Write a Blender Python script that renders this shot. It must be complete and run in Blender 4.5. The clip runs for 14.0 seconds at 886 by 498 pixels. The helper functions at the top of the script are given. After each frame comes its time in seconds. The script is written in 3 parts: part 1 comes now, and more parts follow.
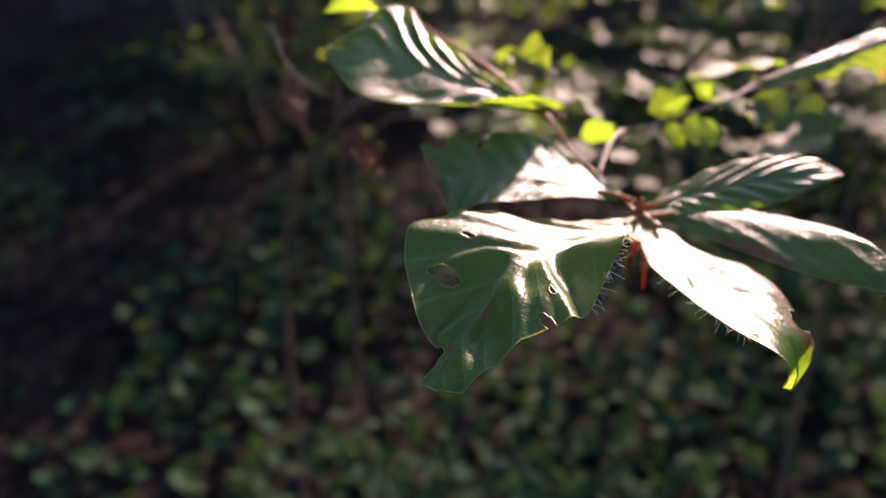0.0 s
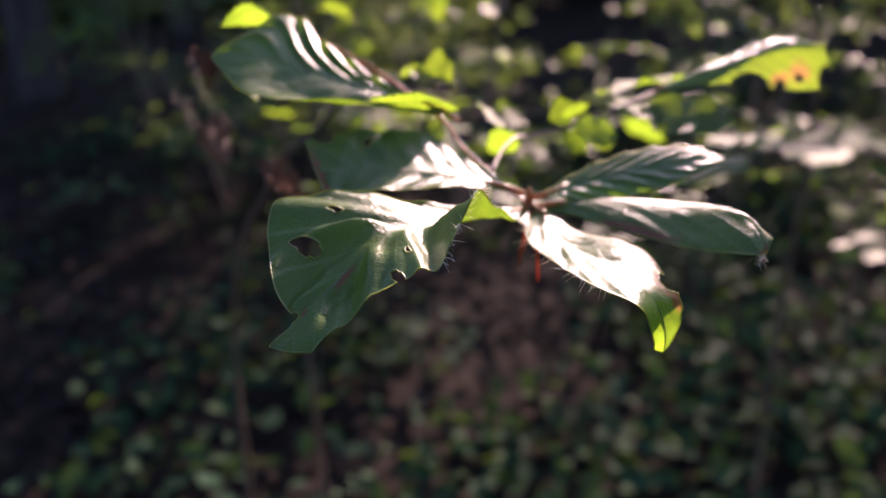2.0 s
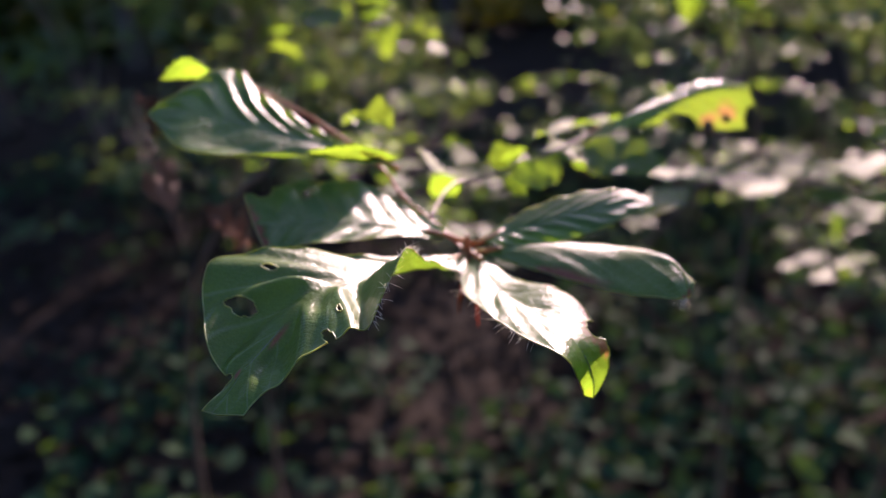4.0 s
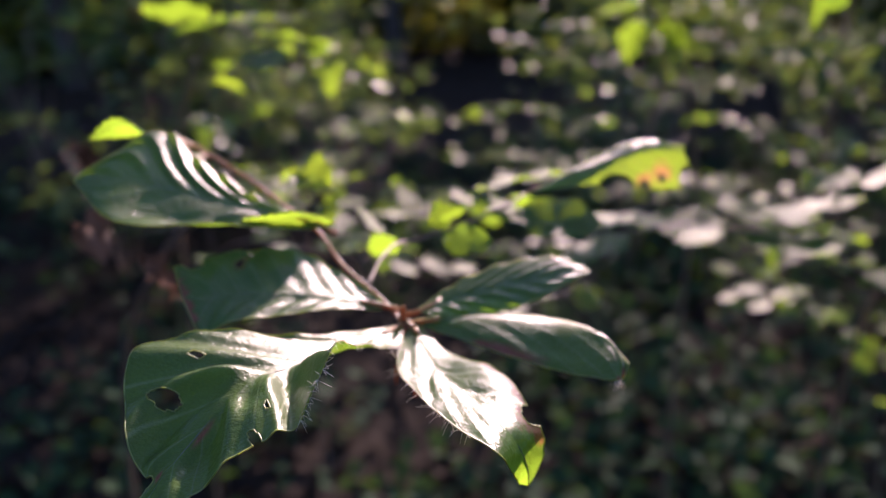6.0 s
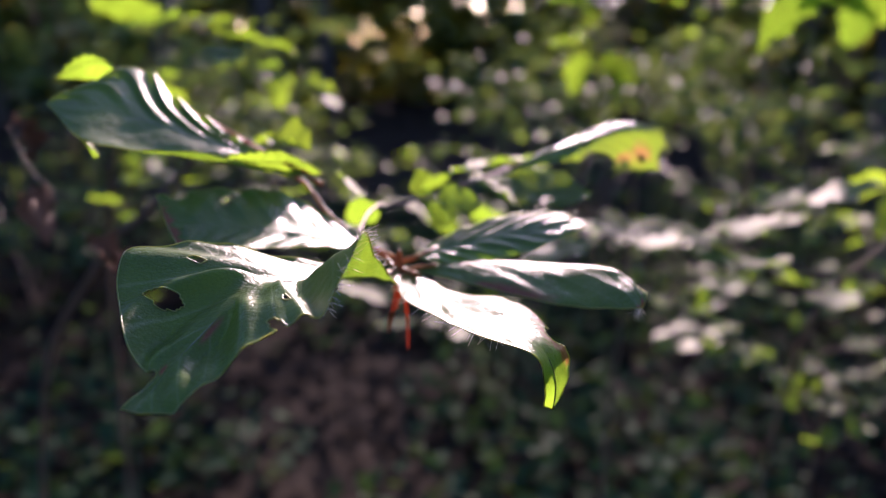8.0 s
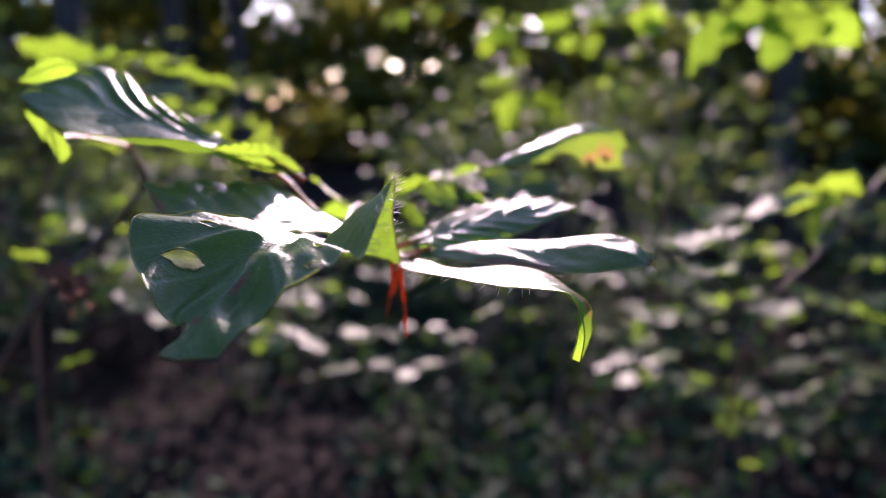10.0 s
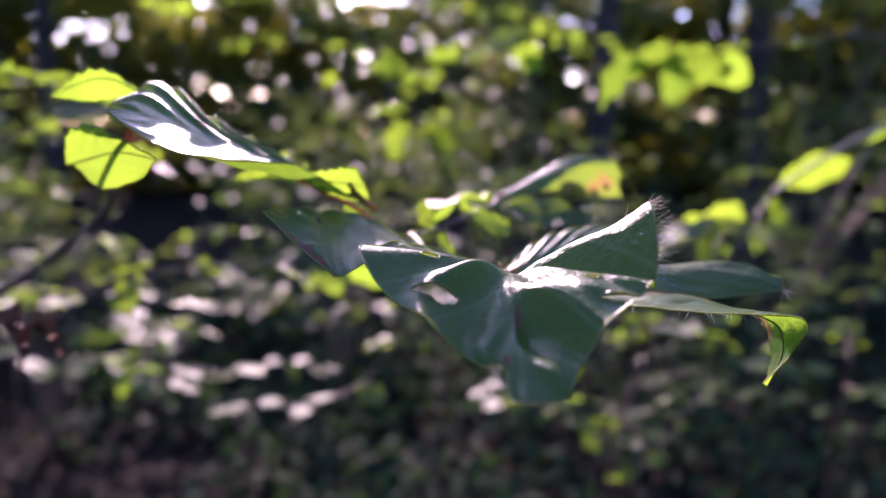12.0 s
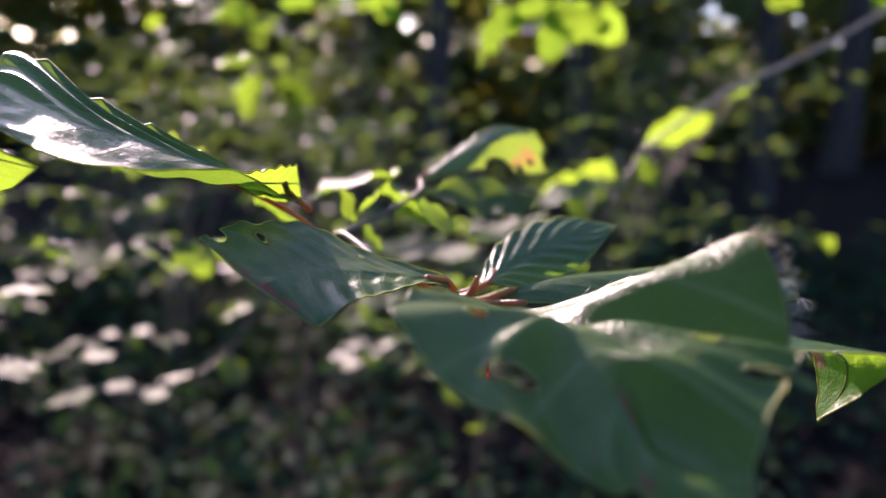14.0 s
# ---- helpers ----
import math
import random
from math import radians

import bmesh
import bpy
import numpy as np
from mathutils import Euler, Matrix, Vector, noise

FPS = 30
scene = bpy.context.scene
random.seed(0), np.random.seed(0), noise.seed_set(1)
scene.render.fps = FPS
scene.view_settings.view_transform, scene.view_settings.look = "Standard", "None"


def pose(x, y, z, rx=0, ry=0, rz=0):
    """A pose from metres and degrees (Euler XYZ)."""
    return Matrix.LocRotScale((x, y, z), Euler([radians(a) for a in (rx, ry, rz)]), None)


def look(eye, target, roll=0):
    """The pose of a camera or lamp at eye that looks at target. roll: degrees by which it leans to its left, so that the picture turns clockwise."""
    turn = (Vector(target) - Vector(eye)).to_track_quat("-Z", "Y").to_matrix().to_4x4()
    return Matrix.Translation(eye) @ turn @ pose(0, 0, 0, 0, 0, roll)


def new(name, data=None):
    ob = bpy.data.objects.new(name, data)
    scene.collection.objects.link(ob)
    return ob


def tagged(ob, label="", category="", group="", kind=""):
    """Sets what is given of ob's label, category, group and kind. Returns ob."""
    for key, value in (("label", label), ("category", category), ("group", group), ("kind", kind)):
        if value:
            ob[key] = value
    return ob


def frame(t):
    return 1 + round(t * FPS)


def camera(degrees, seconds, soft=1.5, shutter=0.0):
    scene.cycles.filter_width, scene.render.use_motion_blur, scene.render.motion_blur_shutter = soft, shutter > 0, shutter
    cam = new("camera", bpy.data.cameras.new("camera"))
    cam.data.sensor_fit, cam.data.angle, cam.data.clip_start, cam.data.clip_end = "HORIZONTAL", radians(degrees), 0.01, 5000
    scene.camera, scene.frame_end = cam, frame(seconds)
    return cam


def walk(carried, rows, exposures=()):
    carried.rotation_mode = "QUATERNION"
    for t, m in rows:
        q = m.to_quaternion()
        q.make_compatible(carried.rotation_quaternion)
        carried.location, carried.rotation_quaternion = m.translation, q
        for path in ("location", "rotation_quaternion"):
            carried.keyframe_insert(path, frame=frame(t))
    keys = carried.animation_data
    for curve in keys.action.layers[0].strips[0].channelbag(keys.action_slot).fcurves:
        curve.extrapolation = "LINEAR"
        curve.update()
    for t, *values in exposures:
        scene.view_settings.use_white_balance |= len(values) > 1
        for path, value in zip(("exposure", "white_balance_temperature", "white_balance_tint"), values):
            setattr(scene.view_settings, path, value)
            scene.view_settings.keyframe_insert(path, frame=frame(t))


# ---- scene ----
cam = camera(58.92, 14.0, soft=1.1)
PATH = [
    (0, pose(0.0011, -0.1911, 1.0863, 63.08, 2.01, 14.64)),
    (0.5, pose(0.0006, -0.1939, 1.0822, 64.42, 2.34, 13.89)),
    (1, pose(0.0060, -0.1945, 1.0828, 64.68, 2.35, 13.02)),
    (1.5, pose(0.0191, -0.1941, 1.0786, 65.74, 1.61, 12.98)),
    (2, pose(0.0212, -0.1924, 1.0671, 68.07, 2.74, 11.80)),
    (4.5, pose(0.0280, -0.1932, 1.0744, 70.21, 2.45, 7.50)),
    (5, pose(0.0203, -0.1890, 1.0749, 70.76, 1.13, 5.80)),
    (5.5, pose(0.0290, -0.1889, 1.0729, 71.35, 1.25, 5.46)),
    (6, pose(0.0299, -0.1868, 1.0836, 71.52, 2.01, 4.96)),
    (6.5, pose(0.0236, -0.1890, 1.0834, 71.94, 1.92, 4.45)),
    (7, pose(0.0092, -0.1908, 1.0710, 73.34, -0.30, 2.91)),
    (7.5, pose(0.0200, -0.1909, 1.0679, 74.01, 0.52, 2.34)),
    (8, pose(0.0115, -0.1871, 1.0556, 75.17, -0.90, 0.24)),
    (10.5, pose(-0.0182, -0.1884, 1.0375, 79.80, 1.22, -8.14)),
    (11, pose(-0.0442, -0.1809, 1.0388, 80.22, 1.05, -11.29)),
    (11.5, pose(-0.0535, -0.1793, 1.0371, 81.01, 0.45, -14.12)),
    (12, pose(-0.0676, -0.1690, 1.0368, 81.45, -0.37, -18.08)),
    (12.5, pose(-0.0711, -0.1586, 1.0444, 80.79, 0.79, -21.24)),
    (13, pose(-0.0810, -0.1508, 1.0439, 80.74, 0.95, -25.11)),
    (13.5, pose(-0.0817, -0.1404, 1.0411, 79.68, 0.18, -27.63)),
    (14, pose(-0.0788, -0.1269, 1.0438, 77.80, -0.61, -29.97)),
]
walk(cam, PATH, [(0, 1.95, 5700, 42), (2, 1.95, 5550, 40), (5, 1.9, 5300, 38), (8, 1.8, 5150, 39), (11, 1.85, 5000, 45), (12.5, 2.0, 5000, 51), (14, 2.0, 5150, 38)])
cam.data.dof.use_dof = True
cam.data.dof.focus_distance = 0.132
cam.data.dof.aperture_fstop = 11.5

# ---- sky, sun and exposure ----
SUN_AZIMUTH, SUN_ELEVATION = radians(8), radians(19)   # to the right of +y, above the horizon
world = bpy.data.worlds.new("sky")
world.use_nodes = True
scene.world = world
sky = world.node_tree.nodes.new("ShaderNodeTexSky")
sky.sky_type, sky.sun_disc = "NISHITA", False
sky.sun_elevation, sky.sun_rotation = SUN_ELEVATION, SUN_AZIMUTH
world.node_tree.nodes["Background"].inputs["Strength"].default_value = 0.12
world.node_tree.links.new(sky.outputs["Color"], world.node_tree.nodes["Background"].inputs["Color"])
toward_sun = Vector((math.sin(SUN_AZIMUTH) * math.cos(SUN_ELEVATION), math.cos(SUN_AZIMUTH) * math.cos(SUN_ELEVATION), math.sin(SUN_ELEVATION)))
sun = new("sun", bpy.data.lights.new("sun", "SUN"))
sun.data.energy, sun.data.angle, sun.data.color = 5.0, radians(0.53), (1.0, 0.72, 0.46)
sun.matrix_world = look(toward_sun * 50, (0, 0, 0))


# ---- materials ----
class Nodes:
    """A small wrapper to wire node materials."""

    def __init__(self, name):
        self.mat = bpy.data.materials.new(name)
        self.mat.use_nodes = True
        self.tree = self.mat.node_tree
        self.tree.nodes.clear()
        self.out = self.tree.nodes.new("ShaderNodeOutputMaterial")

    def add(self, kind, **inputs):
        node = self.tree.nodes.new("ShaderNode" + kind)
        for key, value in inputs.items():
            self.put(node, key.replace("_", " "), value)
        return node

    def put(self, node, key, value):
        sock = node.inputs[int(key)] if key.isdigit() else node.inputs[key]
        if isinstance(value, bpy.types.NodeSocket):
            self.tree.links.new(value, sock)
        else:
            sock.default_value = value

    def math(self, op, a, b=0.0, clamp=False):
        node = self.tree.nodes.new("ShaderNodeMath")
        node.operation, node.use_clamp = op, clamp
        self.put(node, "0", a), self.put(node, "1", b)
        return node.outputs[0]

    def mix(self, fac, a, b):
        node = self.tree.nodes.new("ShaderNodeMix")
        node.data_type = "RGBA"
        for sock, value in ((node.inputs[0], fac), (node.inputs[6], a), (node.inputs[7], b)):
            if isinstance(value, bpy.types.NodeSocket):
                self.tree.links.new(value, sock)
            else:
                sock.default_value = value
        return node.outputs[2]

    def ramp(self, fac, *stops):
        node = self.tree.nodes.new("ShaderNodeValToRGB")
        self.tree.links.new(fac, node.inputs[0])
        marks = node.color_ramp.elements
        while len(marks) < len(stops):
            marks.new(0.5)
        for mark, (place, colour) in zip(marks, stops):
            mark.position, mark.color = place, colour if len(colour) == 4 else (*colour, 1)
        return node.outputs[0]

    def noise(self, scale, detail=4.0, vector=None, rough=0.55):
        node = self.add("TexNoise", Scale=scale, Detail=detail, Roughness=rough)
        vector = vector or self.add("TexCoord").outputs["Object"]
        self.tree.links.new(vector, node.inputs["Vector"])
        return node.outputs["Fac"]

    def bump(self, height, strength, distance):
        return self.add("Bump", Height=height, Strength=strength, Distance=distance).outputs["Normal"]


def rgb(r, g, b):
    return (r, g, b, 1.0)


def leaf_material(name, dark, light, glow, rough=0.36, veins=True, gloss=0.5, through_share=0.45):
    """A living leaf: glossy cuticle over green tissue, light passing through it, veins by the UV map, damage by its own marks."""
    n = Nodes(name)
    rand = n.add("ObjectInfo").outputs["Random"]
    island = n.add("NewGeometry").outputs["Random Per Island"]
    each = n.math("FRACT", n.math("ADD", rand, island))
    patch = n.noise(60.0, 5.0)
    fine = n.noise(1500.0, 3.0)
    base = n.mix(patch, dark, light)
    base = n.mix(n.math("MULTIPLY", each, 0.35), base, rgb(light[0] * 1.6, light[1] * 1.15, light[2] * 0.6))
    broad = n.ramp(n.noise(38.0, 3.0), (0.5, (0, 0, 0)), (0.72, (1, 1, 1)))
    base = n.mix(n.math("MULTIPLY", broad, 0.3), base, rgb(light[0] * 1.5, light[1] * 0.95, light[2] * 0.5))
    pale = n.mix(patch, glow, rgb(glow[0] * 0.75, glow[1] * 0.85, glow[2]))
    pale = n.mix(n.math("MULTIPLY", each, 0.4), pale, rgb(glow[0] * 1.2, glow[1] * 0.95, glow[2] * 0.7))
    height = n.math("MULTIPLY", fine, 0.5)
    if veins:
        height = n.math("ADD", height, n.math("MULTIPLY", n.noise(420.0, 2.0), 0.9))
        uv = n.add("SeparateXYZ", Vector=n.add("TexCoord").outputs["UV"])
        phase = n.math("SUBTRACT", uv.outputs["X"], n.math("ABSOLUTE", uv.outputs["Y"]))
        off = n.math("ABSOLUTE", n.math("SUBTRACT", n.math("FRACT", phase), 0.5))
        rib = n.math("SUBTRACT", 1.0, n.math("MULTIPLY", off, 16.0), True)
        cell = n.add("TexVoronoi", Scale=1100.0)
        cell.feature = "DISTANCE_TO_EDGE"
        n.tree.links.new(n.add("TexCoord").outputs["Object"], cell.inputs["Vector"])
        net = n.math("SUBTRACT", 1.0, n.math("MULTIPLY", cell.outputs["Distance"], 9.0), True)
        height = n.math("ADD", height, n.math("MULTIPLY", net, -0.05))
        height = n.math("ADD", height, n.math("MULTIPLY", rib, -0.12))
        base = n.mix(n.math("MULTIPLY", net, 0.3), base, rgb(dark[0] * 0.6, dark[1] * 0.6, dark[2] * 0.6))
        base = n.mix(n.math("MULTIPLY", rib, 0.4), base, rgb(0.25, 0.31, 0.13))
        pale = n.mix(n.math("MULTIPLY", rib, 0.35), pale, rgb(0.22, 0.3, 0.05))
        pale = n.mix(n.math("MULTIPLY", net, 0.25), pale, rgb(glow[0] * 0.6, glow[1] * 0.7, glow[2] * 0.5))
    mark = n.add("Attribute")
    mark.attribute_name = "scorch"
    scorch = n.math("MULTIPLY", mark.outputs["Fac"], n.math("ADD", 0.65, n.math("MULTIPLY", patch, 0.7)), True)
    base = n.mix(scorch, base, n.mix(fine, rgb(0.09, 0.026, 0.018), rgb(0.22, 0.085, 0.05)))
    pale = n.mix(scorch, pale, n.mix(fine, rgb(0.45, 0.18, 0.04), rgb(0.85, 0.50, 0.16)))
    dust = n.noise(240.0, 2.0)
    roughness = n.math("ADD", rough - 0.08, n.math("MULTIPLY", dust, 0.2))
    roughness = n.math("ADD", roughness, n.math("MULTIPLY", scorch, 0.25))
    normal = n.bump(height, 0.6, 0.0005)
    skin = n.add("BsdfPrincipled", Base_Color=base, Roughness=roughness, Normal=normal)
    skin.inputs["Specular IOR Level"].default_value = gloss
    glowing = n.add("BsdfTranslucent", Color=pale, Normal=normal)
    mixed = n.add("MixShader", Fac=through_share)
    n.tree.links.new(skin.outputs[0], mixed.inputs[1])
    n.tree.links.new(glowing.outputs[0], mixed.inputs[2])
    n.tree.links.new(mixed.outputs[0], n.out.inputs["Surface"])
    return n.mat


def plain_material(name, dark, light, scale, rough=0.8, bump=0.4, depth=0.002, gloss=0.35, stretch=None):
    n = Nodes(name)
    where = n.add("TexCoord").outputs["Object"]
    if stretch:
        where = n.add("Mapping", Vector=where, Scale=stretch).outputs["Vector"]
    coarse, fine = n.noise(scale, 6.0, where), n.noise(scale * 7, 4.0, where)
    rand = n.add("ObjectInfo").outputs["Random"]
    island = n.add("NewGeometry").outputs["Random Per Island"]
    tone = n.math("FRACT", n.math("ADD", rand, island))
    colour = n.mix(n.ramp(coarse, (0.3, (0, 0, 0)), (0.7, (1, 1, 1))), dark, light)
    colour = n.mix(n.math("MULTIPLY", tone, 0.4), colour, dark)
    colour = n.mix(n.math("MULTIPLY", fine, 0.35), colour, rgb(dark[0] * 0.5, dark[1] * 0.5, dark[2] * 0.5))
    height = n.math("ADD", coarse, n.math("MULTIPLY", fine, 0.4))
    skin = n.add("BsdfPrincipled", Base_Color=colour, Roughness=n.math("ADD", rough - 0.1, n.math("MULTIPLY", fine, 0.2)), Normal=n.bump(height, bump, depth))
    skin.inputs["Specular IOR Level"].default_value = gloss
    n.tree.links.new(skin.outputs[0], n.out.inputs["Surface"])
    return n.mat


LEAF = leaf_material("beech_leaf_green", rgb(0.020, 0.055, 0.017), rgb(0.058, 0.125, 0.023), rgb(0.32, 0.56, 0.014), 0.34, True, 0.2, 0.3)
# Lit copy of the beech leaf: sun put into paler, more translucent colour.
LEAF_LIT = leaf_material("beech_leaf_lit", rgb(0.030, 0.078, 0.026), rgb(0.080, 0.160, 0.034), rgb(0.40, 0.64, 0.012), 0.32, True, 0.45, 0.5)
LEAF_FAR = leaf_material("beech_leaf_back", rgb(0.024, 0.056, 0.026), rgb(0.05, 0.11, 0.034), rgb(0.36, 0.58, 0.012), 0.46, False, 0.10)
SHRUB_LEAF = leaf_material("shrub_leaf", rgb(0.024, 0.058, 0.036), rgb(0.048, 0.100, 0.050), rgb(0.22, 0.32, 0.04), 0.6, False, 0.07, 0.32)
IVY_LEAF = leaf_material("ground_leaf", rgb(0.010, 0.030, 0.020), rgb(0.022, 0.058, 0.030), rgb(0.08, 0.15, 0.012), 0.75, False, 0.05, 0.2)
FAR_LEAF = leaf_material("distant_leaf", rgb(0.036, 0.076, 0.052), rgb(0.066, 0.12, 0.064), rgb(0.42, 0.44, 0.03), 0.5, False, 0.3, 0.45)
TWIG = plain_material("twig_bark", rgb(0.09, 0.055, 0.035), rgb(0.24, 0.17, 0.11), 300.0, 0.6, 0.4, 0.0003)
PALE_TWIG = plain_material("pale_twig_bark", rgb(0.36, 0.29, 0.20), rgb(0.58, 0.50, 0.37), 200.0, 0.5, 0.4, 0.0004)
YOUNG = leaf_material("young_shoot", rgb(0.16, 0.09, 0.035), rgb(0.30, 0.20, 0.08), rgb(0.55, 0.20, 0.03), 0.45, False, 0.4, 0.3)
SCALE = leaf_material("bud_scale_red", rgb(0.20, 0.045, 0.012), rgb(0.36, 0.10, 0.03), rgb(0.62, 0.17, 0.03), 0.5, False, 0.4, 0.55)
RIM = leaf_material("leaf_margin", rgb(0.10, 0.15, 0.05), rgb(0.2, 0.26, 0.10), rgb(0.6, 0.7, 0.1), 0.4, False, 0.5, 0.5)
VEIN = plain_material("leaf_rib", rgb(0.10, 0.13, 0.05), rgb(0.2, 0.22, 0.09), 500.0, 0.5, 0.2, 0.0002)
HAIR = leaf_material("leaf_hair", rgb(0.5, 0.5, 0.42), rgb(0.7, 0.7, 0.6), rgb(0.9, 0.88, 0.75), 0.4, False, 0.5, 0.5)
BARK = plain_material("tree_bark", rgb(0.035, 0.03, 0.026), rgb(0.10, 0.085, 0.07), 9.0, 0.9, 0.8, 0.02, 0.2, (1, 1, 0.25))
# Soil and litter colours set very dark so the floor stays dim in sunlight.
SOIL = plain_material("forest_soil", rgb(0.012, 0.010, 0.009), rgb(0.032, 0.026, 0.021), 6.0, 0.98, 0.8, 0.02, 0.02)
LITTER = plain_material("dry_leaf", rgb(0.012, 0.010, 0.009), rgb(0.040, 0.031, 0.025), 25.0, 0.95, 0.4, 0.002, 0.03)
DEAD = plain_material("dead_leaf", rgb(0.12, 0.05, 0.025), rgb(0.30, 0.14, 0.07), 120.0, 0.7, 0.5, 0.001, 0.3)


# ---- building helpers ----
def part(name, bm, material, parent=None, label=""):
    """Link a bmesh as one mesh object under a thing or a part."""
    mesh = bpy.data.meshes.new(name)
    bm.to_mesh(mesh)
    bm.free()
    for face in mesh.polygons:
        face.use_smooth = True
    mesh.materials.append(material)
    ob = new(name, mesh)
    ob.parent = parent
    return tagged(ob, label)


def raw(name, verts, faces, material, parent=None, label=""):
    mesh = bpy.data.meshes.new(name)
    mesh.from_pydata(verts, [], faces)
    mesh.materials.append(material)
    mesh.shade_smooth()
    ob = new(name, mesh)
    ob.parent = parent
    return tagged(ob, label)


def thing(name, label, category, at=(0, 0, 0), group="", kind=""):
    ob = new(name)
    ob.empty_display_size = 0.02
    ob.location = at
    return tagged(ob, label, category, group, kind)


def glide(values, s):
    """A smooth curve through evenly spaced values, at s from 0 to 1."""
    last = len(values) - 1
    x = min(max(s, 0.0), 1.0) * last
    k = min(int(x), last - 1)
    t = x - k
    p1, p2 = Vector(values[k]), Vector(values[k + 1])
    p0 = Vector(values[k - 1]) if k else p1 * 2 - p2
    p3 = Vector(values[k + 2]) if k + 2 <= last else p2 * 2 - p1
    return 0.5 * (2 * p1 + (p2 - p0) * t + (2 * p0 - 5 * p1 + 4 * p2 - p3) * t * t + (3 * p1 - p0 - 3 * p2 + p3) * t ** 3)


def tube(bm, points, r0, r1, sides=7, steps=6, knobs=0.0):
    """A tapered round stem along a smooth line."""
    rings, count = [], (len(points) - 1) * steps
    for i in range(count + 1):
        s = i / count
        here, ahead = glide(points, s), glide(points, min(s + 0.01, 1)) - glide(points, max(s - 0.01, 0))
        side = ahead.cross(Vector((0.31, 0.17, 0.93))).normalized()
        up = side.cross(ahead).normalized()
        r = r0 + (r1 - r0) * s
        r *= 1 + knobs * max(0.0, math.sin(s * count * 1.1)) ** 6
        rings.append([bm.verts.new(here + r * (side * math.cos(a) + up * math.sin(a))) for a in (math.tau * j / sides for j in range(sides))])
    for a, b in zip(rings, rings[1:]):
        for j in range(sides):
            bm.faces.new((a[j], a[(j + 1) % sides], b[(j + 1) % sides], b[j]))
    bm.faces.new(rings[0][::-1]), bm.faces.new(rings[-1])


MM = 0.001
JOINT = Vector((0.0, 0.0, 1.0))


def leaf_axes(rib):
    """The level ways across and along a leaf, and up."""
    along = Vector(rib[-1]) - Vector(rib[0])
    along.z = 0
    along.normalize()
    return along.cross(Vector((0, 0, 1))), along, Vector((0, 0, 1))


def margin_way(rib, left, right, s, v, placed):
    """The way from the midrib to the margin at s, on the left half for negative v."""
    line = glide(left if v < 0 else right, s)
    if placed:
        return line - glide(rib, s)
    side, t, up = leaf_axes(rib)
    return side * line.x + t * line.y + up * line.z


